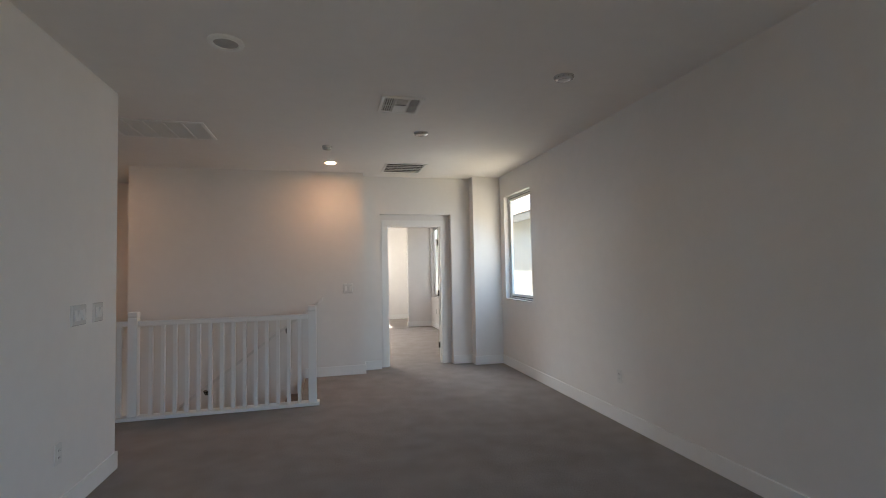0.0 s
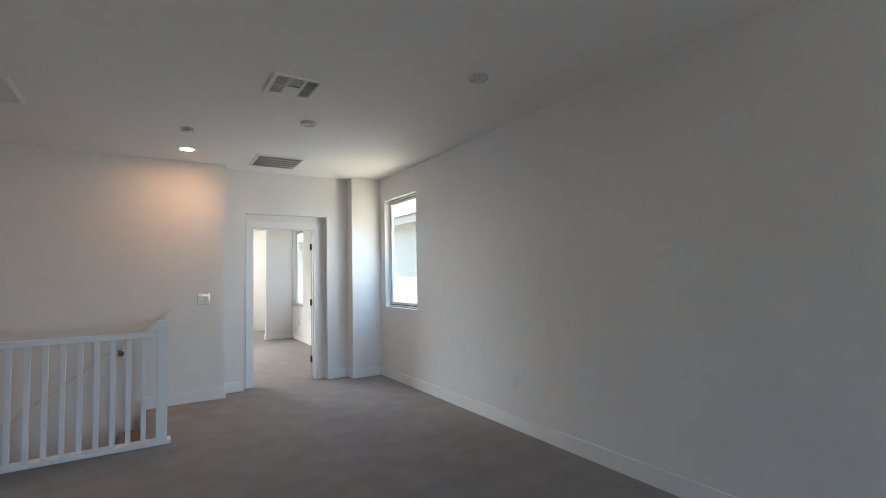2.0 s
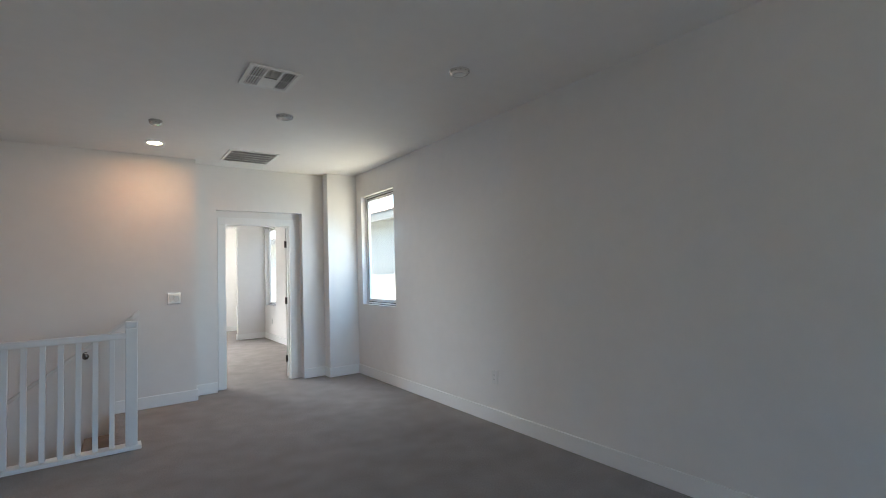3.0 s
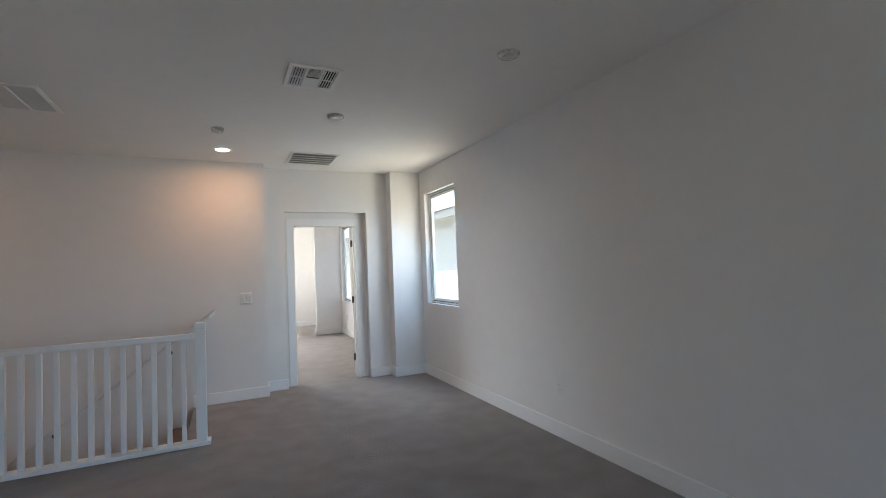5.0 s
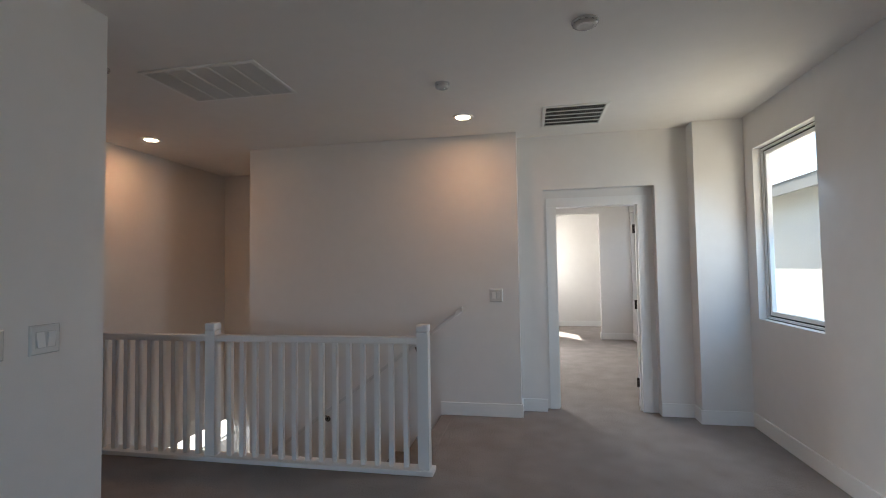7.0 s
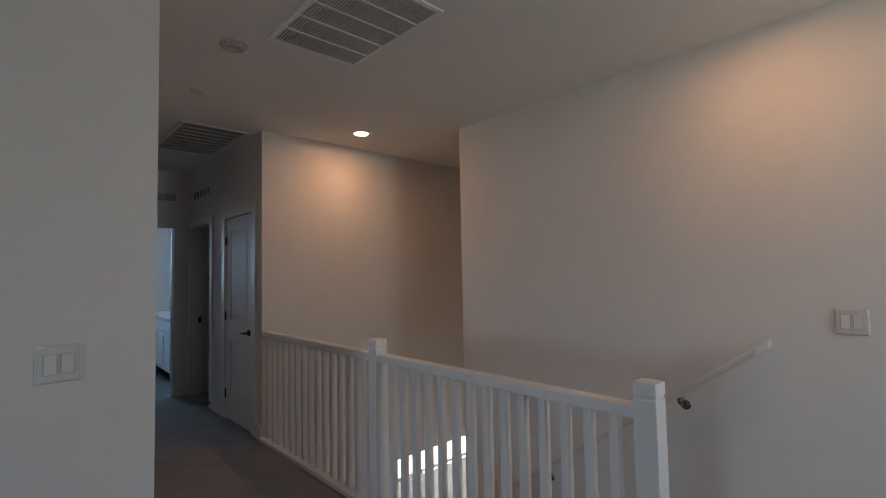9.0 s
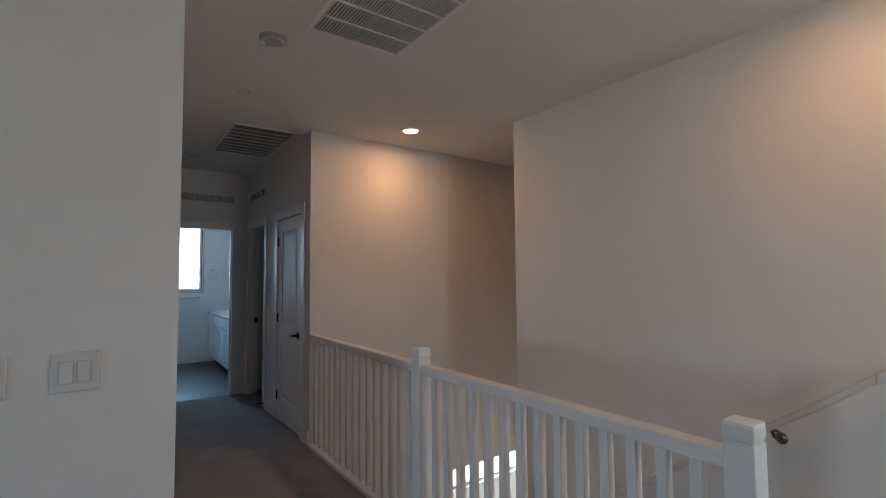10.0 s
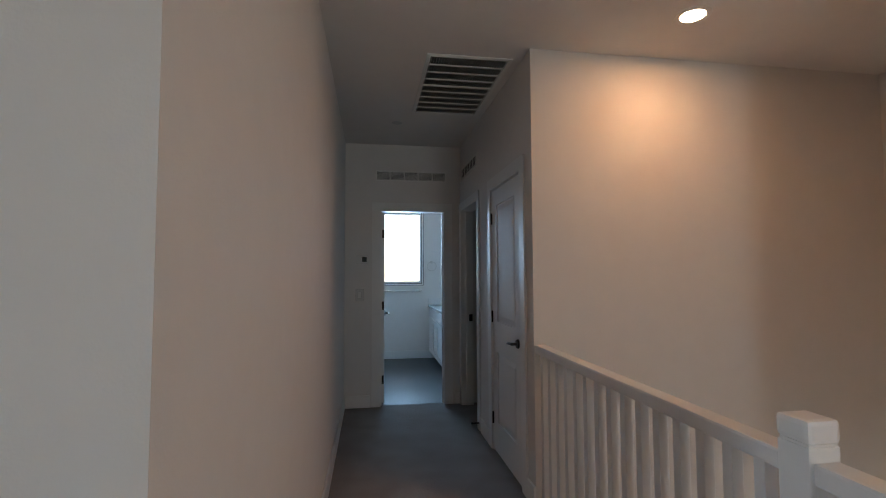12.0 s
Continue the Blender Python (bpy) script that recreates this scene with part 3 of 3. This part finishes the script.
def wall_grille(m, w, h, cols, label):
    g = thing("wall_transfer_grille", m, label, "air grille", "transfer grilles")
    part("frame", boxes((0, w, -0.008, 0, 0, 0.014), (0, w, -0.008, 0, h - 0.014, h), (0, 0.014, -0.008, 0, 0.014, h - 0.014), (w - 0.014, w, -0.008, 0, 0.014, h - 0.014), bevel=0.002), METALWHITE, g)
    # sheet on the solid wall, coloured as the shade between the louvres
    part("backing", boxes((0.014, w - 0.014, -0.0015, -0.0005, 0.014, h - 0.014)), DUCTSHADE, g, "near-black sheet painted as the duct's shade behind the louvres")
    n = int((h - 0.028) / 0.012)
    for i in range(n):
        z = 0.014 + (h - 0.028) * (i + 0.5) / n
        bm = boxes((0.014, w - 0.014, -0.0072, 0.0072, -0.0008, 0.0008))
        bmesh.ops.rotate(bm, verts=bm.verts, cent=(0, 0, 0), matrix=Matrix.Rotation(radians(40), 3, "X"))
        bmesh.ops.translate(bm, verts=bm.verts, vec=(0, -0.0062, z))
        part("louvre", bm, METALWHITE, g)
    for i in range(1, cols):
        part("mullion", boxes((w * i / cols - 0.006, w * i / cols + 0.006, -0.009, -0.002, 0.014, h - 0.014)), METALWHITE, g)


wall_grille(pose(XE, -2.24, 2.352, 0, 0, 90), 0.75, 0.112, 5, "white louvred transfer grille above the bathroom door")
wall_grille(pose(-8.15, YN, 2.36), 0.66, 0.112, 5, "white louvred transfer grille above the side room door")


# ---- switches, outlets, thermostat ----
def switch(m, gangs, label, name="light_switch"):
    """A plate in the plane y = 0 centred on the origin, standing out towards -y."""
    s = thing(name, m, label, "light switch")
    w = 0.083 + 0.046 * (gangs - 1)
    bm = bmesh.new()
    base, rim, face = ([bm.verts.new((sx * (w / 2 - d), y, sz * (0.064 - d))) for sx, sz in ((-1, -1), (1, -1), (1, 1), (-1, 1))] for d, y in ((0, 0), (0.001, -0.0055), (0.007, -0.0105)))
    for low, high in ((base, rim), (rim, face)):
        for i in range(4):
            bm.faces.new((low[i], low[(i + 1) % 4], high[(i + 1) % 4], high[i]))
    bm.faces.new(face)
    part("plate", bm, SWITCHPLATE, s)
    for i in range(gangs):
        x = (i - (gangs - 1) / 2) * 0.046
        # solid grey strips on the plate in place of a shaded gap
        part("rocker_surround", boxes((x - 0.0205, x - 0.0165, -0.0112, -0.006, -0.0365, 0.0365), (x + 0.0165, x + 0.0205, -0.0112, -0.006, -0.0365, 0.0365),
                                      (x - 0.0165, x + 0.0165, -0.0112, -0.006, -0.0365, -0.0335), (x - 0.0165, x + 0.0165, -0.0112, -0.006, 0.0335, 0.0365)), GAPSHADE, s, "grey strip painted as the shaded gap round the rocker")
        bm = boxes((-0.0165, 0.0165, -0.004, 0.004, -0.033, 0.033), bevel=0.0015)
        bmesh.ops.rotate(bm, verts=bm.verts, cent=(0, 0, 0), matrix=Matrix.Rotation(radians(8 if i % 2 else -8), 3, "X"))
        bmesh.ops.translate(bm, verts=bm.verts, vec=(x, -0.0125, 0))
        part("rocker", bm, PLASTIC, s)
    return s


EASTFACE = 90
switch(pose(XW, -3.09, 1.148, 0, 0, EASTFACE), 3, "white three-gang rocker light switch near the corner")
switch(pose(XW, -2.842, 1.148, 0, 0, EASTFACE), 2, "white two-gang rocker light switch near the corner")
switch(pose(-2.235, 0, 1.158), 2, "white two-gang rocker light switch above the stair top")


def outlet(m, label):
    o = thing("wall_outlet", m, label, "outlet", "wall outlets")
    part("plate", boxes((-0.035, 0.035, -0.006, 0, -0.058, 0.058), bevel=0.003), PLASTIC, o)
    for z in (-0.02, 0.02):
        r = part("receptacle", boxes((-0.017, 0.017, -0.0085, -0.005, z - 0.014, z + 0.014), bevel=0.002), PLASTIC, o)
        part("slots", boxes((-0.008, -0.0055, -0.0095, -0.0082, z - 0.004, z + 0.006), (0.0055, 0.008, -0.0095, -0.0082, z - 0.004, z + 0.006)), BLACK, r)


outlet(pose(0, -2.78, 0.41, 0, 0, -90), "white duplex outlet low on the long wall")
outlet(pose(XW, -3.29, 0.38, 0, 0, 90), "white duplex outlet low by the corner")
outlet(pose(0, 4.35, 0.40, 0, 0, -90), "white duplex outlet under the bedroom window")

th = thing("thermostat", pose(XE, -2.378, 1.52, 0, 0, 90), "white wall thermostat with a dark screen", "thermostat")
part("body", boxes((-0.062, 0.062, -0.022, 0, -0.043, 0.043), bevel=0.006), PLASTIC, th)
part("screen", boxes((0.0, 0.048, -0.0235, -0.021, -0.026, 0.026)), BLACK, th, "dark glossy screen")
switch(pose(XE, -2.40, 1.15, 0, 0, 90), 1, "white single rocker light switch below the thermostat")

stop = thing("door_stop", pose(-7.40, YN - 0.014, 0.07), "small dark door stop on the casing", "door stop")
bm = add_tube(bmesh.new(), (0, 0, 0), (0, -0.06, 0), 0.006, sides=12)
part("rod", bm, BRONZE, stop)
part("tip", add_tube(bmesh.new(), (0, -0.058, 0), (0, -0.072, 0), 0.009, sides=12), BLACK, stop, "black rubber tip")


# ---- bathroom ----
van = thing("vanity_cabinet", pose(-10.1, -0.96, 0), "white bathroom vanity cabinet with shaker doors", "vanity")
part("body", boxes((-0.93, 0.85, -0.35, 0.36, 0.10, 0.83), bevel=0.003), CABINET, van)
part("kick_board", boxes((-0.93, 0.85, -0.27, 0.36, 0, 0.10)), BLACK, van, "dark recessed kick board")
for i in range(4):
    x0 = -0.92 + i * 0.44
    part("drawer_front", boxes((x0 + 0.006, x0 + 0.434, -0.368, -0.351, 0.67, 0.815), bevel=0.003), CABINET, van)
    d = part("cabinet_door", boxes((x0 + 0.006, x0 + 0.434, -0.362, -0.351, 0.115, 0.655)), CABINET, van)
    part("door_frame", boxes((x0 + 0.006, x0 + 0.066, -0.370, -0.362, 0.115, 0.655), (x0 + 0.374, x0 + 0.434, -0.370, -0.362, 0.115, 0.655), (x0 + 0.066, x0 + 0.374, -0.370, -0.362, 0.115, 0.175), (x0 + 0.066, x0 + 0.374, -0.370, -0.362, 0.595, 0.655)), CABINET, d)
top = thing("stone_worktop", pose(-10.1, -0.96, 0.832), "white stone vanity top with a backsplash", "countertop")
part("slab", boxes((-0.93, 0.87, -0.385, 0.36, 0, 0.03), bevel=0.004), QUARTZ, top)
part("backsplash", boxes((-0.93, -0.91, -0.385, 0.34, 0.031, 0.13), (-0.93, 0.87, 0.34, 0.36, 0.031, 0.13)), QUARTZ, top)
bar = thing("towel_bar", pose(XB, -1.77, 1.10), "chrome towel bar under the bathroom window", "towel bar")
part("rod", add_tube(bmesh.new(), (0.065, -0.31, 0), (0.065, 0.31, 0), 0.011), NICKEL, bar, "", True)
for y in (-0.29, 0.29):
    bm = add_tube(bmesh.new(), (0.0, y, 0), (0.012, y, 0), 0.026, 0.022)
    add_tube(bm, (0.01, y, 0), (0.065, y, 0), 0.010, 0.012)
    part("bracket", bm, NICKEL, bar, "", True)
ring = thing("towel_ring", pose(XB, -1.29, 1.565), "round chrome towel ring on the bathroom wall", "towel ring")
bm = add_tube(bmesh.new(), (0.0, 0, 0), (0.012, 0, 0), 0.024, 0.02)
add_tube(bm, (0.01, 0, 0), (0.05, 0, 0), 0.008)
part("mount", bm, NICKEL, ring, "", True)
bm = bmesh.new()
pts = [Vector((0.048, 0.075 * math.sin(a), -0.07 + 0.075 * math.cos(a))) for a in (2 * math.pi * i / 24 for i in range(24))]
for a, b in zip(pts, pts[1:] + pts[:1]):
    add_tube(bm, a, b, 0.004, sides=8)
part("hoop", bm, NICKEL, ring, "", True)
mir = thing("vanity_mirror", pose(-10.1, -0.602, 1.0), "frameless bathroom mirror over the vanity", "mirror")
part("glass_sheet", boxes((-0.85, 0.8, -0.006, 0, 0, 1.0)), MIRROR, mir)

# ---- outside ----
setting("ground", boxes((-60, 80, -80, 80, LOW - 0.35, LOW - 0.12)), GRAVEL, "pale gravel ground between the houses")
# the eave is an unseen addition that stops sun entering the bathroom window
setting("sun_block_eave", boxes((-12.0, -11.2, -9.7, 7.2, H, H + 0.15)), FASCIA, "unseen grey eave added to keep the sun off the bathroom window")
house = thing("neighbour_house", pose(3.0, 4.0, LOW - 0.12), "neighbouring house with a grey-green stucco wall and grey eave", "house")
part("wall", boxes((0, 8, -12, 16, 0, 6.1)), STUCCO, house, "grey-green stucco wall, sunlit below the eave's shade")
part("fascia", boxes((-0.50, -0.46, -12.5, 16.5, 5.86, 6.07)), FASCIA, house, "grey painted fascia board")
part("soffit", boxes((-0.46, 0, -12.5, 16.5, 6.0, 6.04)), STUCCO, house)
bm = bmesh.new()
v = [bm.verts.new(p) for p in ((-0.52, -12.5, 6.075), (4, -12.5, 7.5), (8.5, -12.5, 6.075), (-0.52, 16.5, 6.075), (4, 16.5, 7.5), (8.5, 16.5, 6.075))]
for f in ((0, 1, 4, 3), (1, 2, 5, 4), (0, 2, 1), (3, 4, 5), (0, 3, 5, 2)):
    bm.faces.new([v[i] for i in f])
part("roof", bm, ROOFING, house, "low clay tile roof")
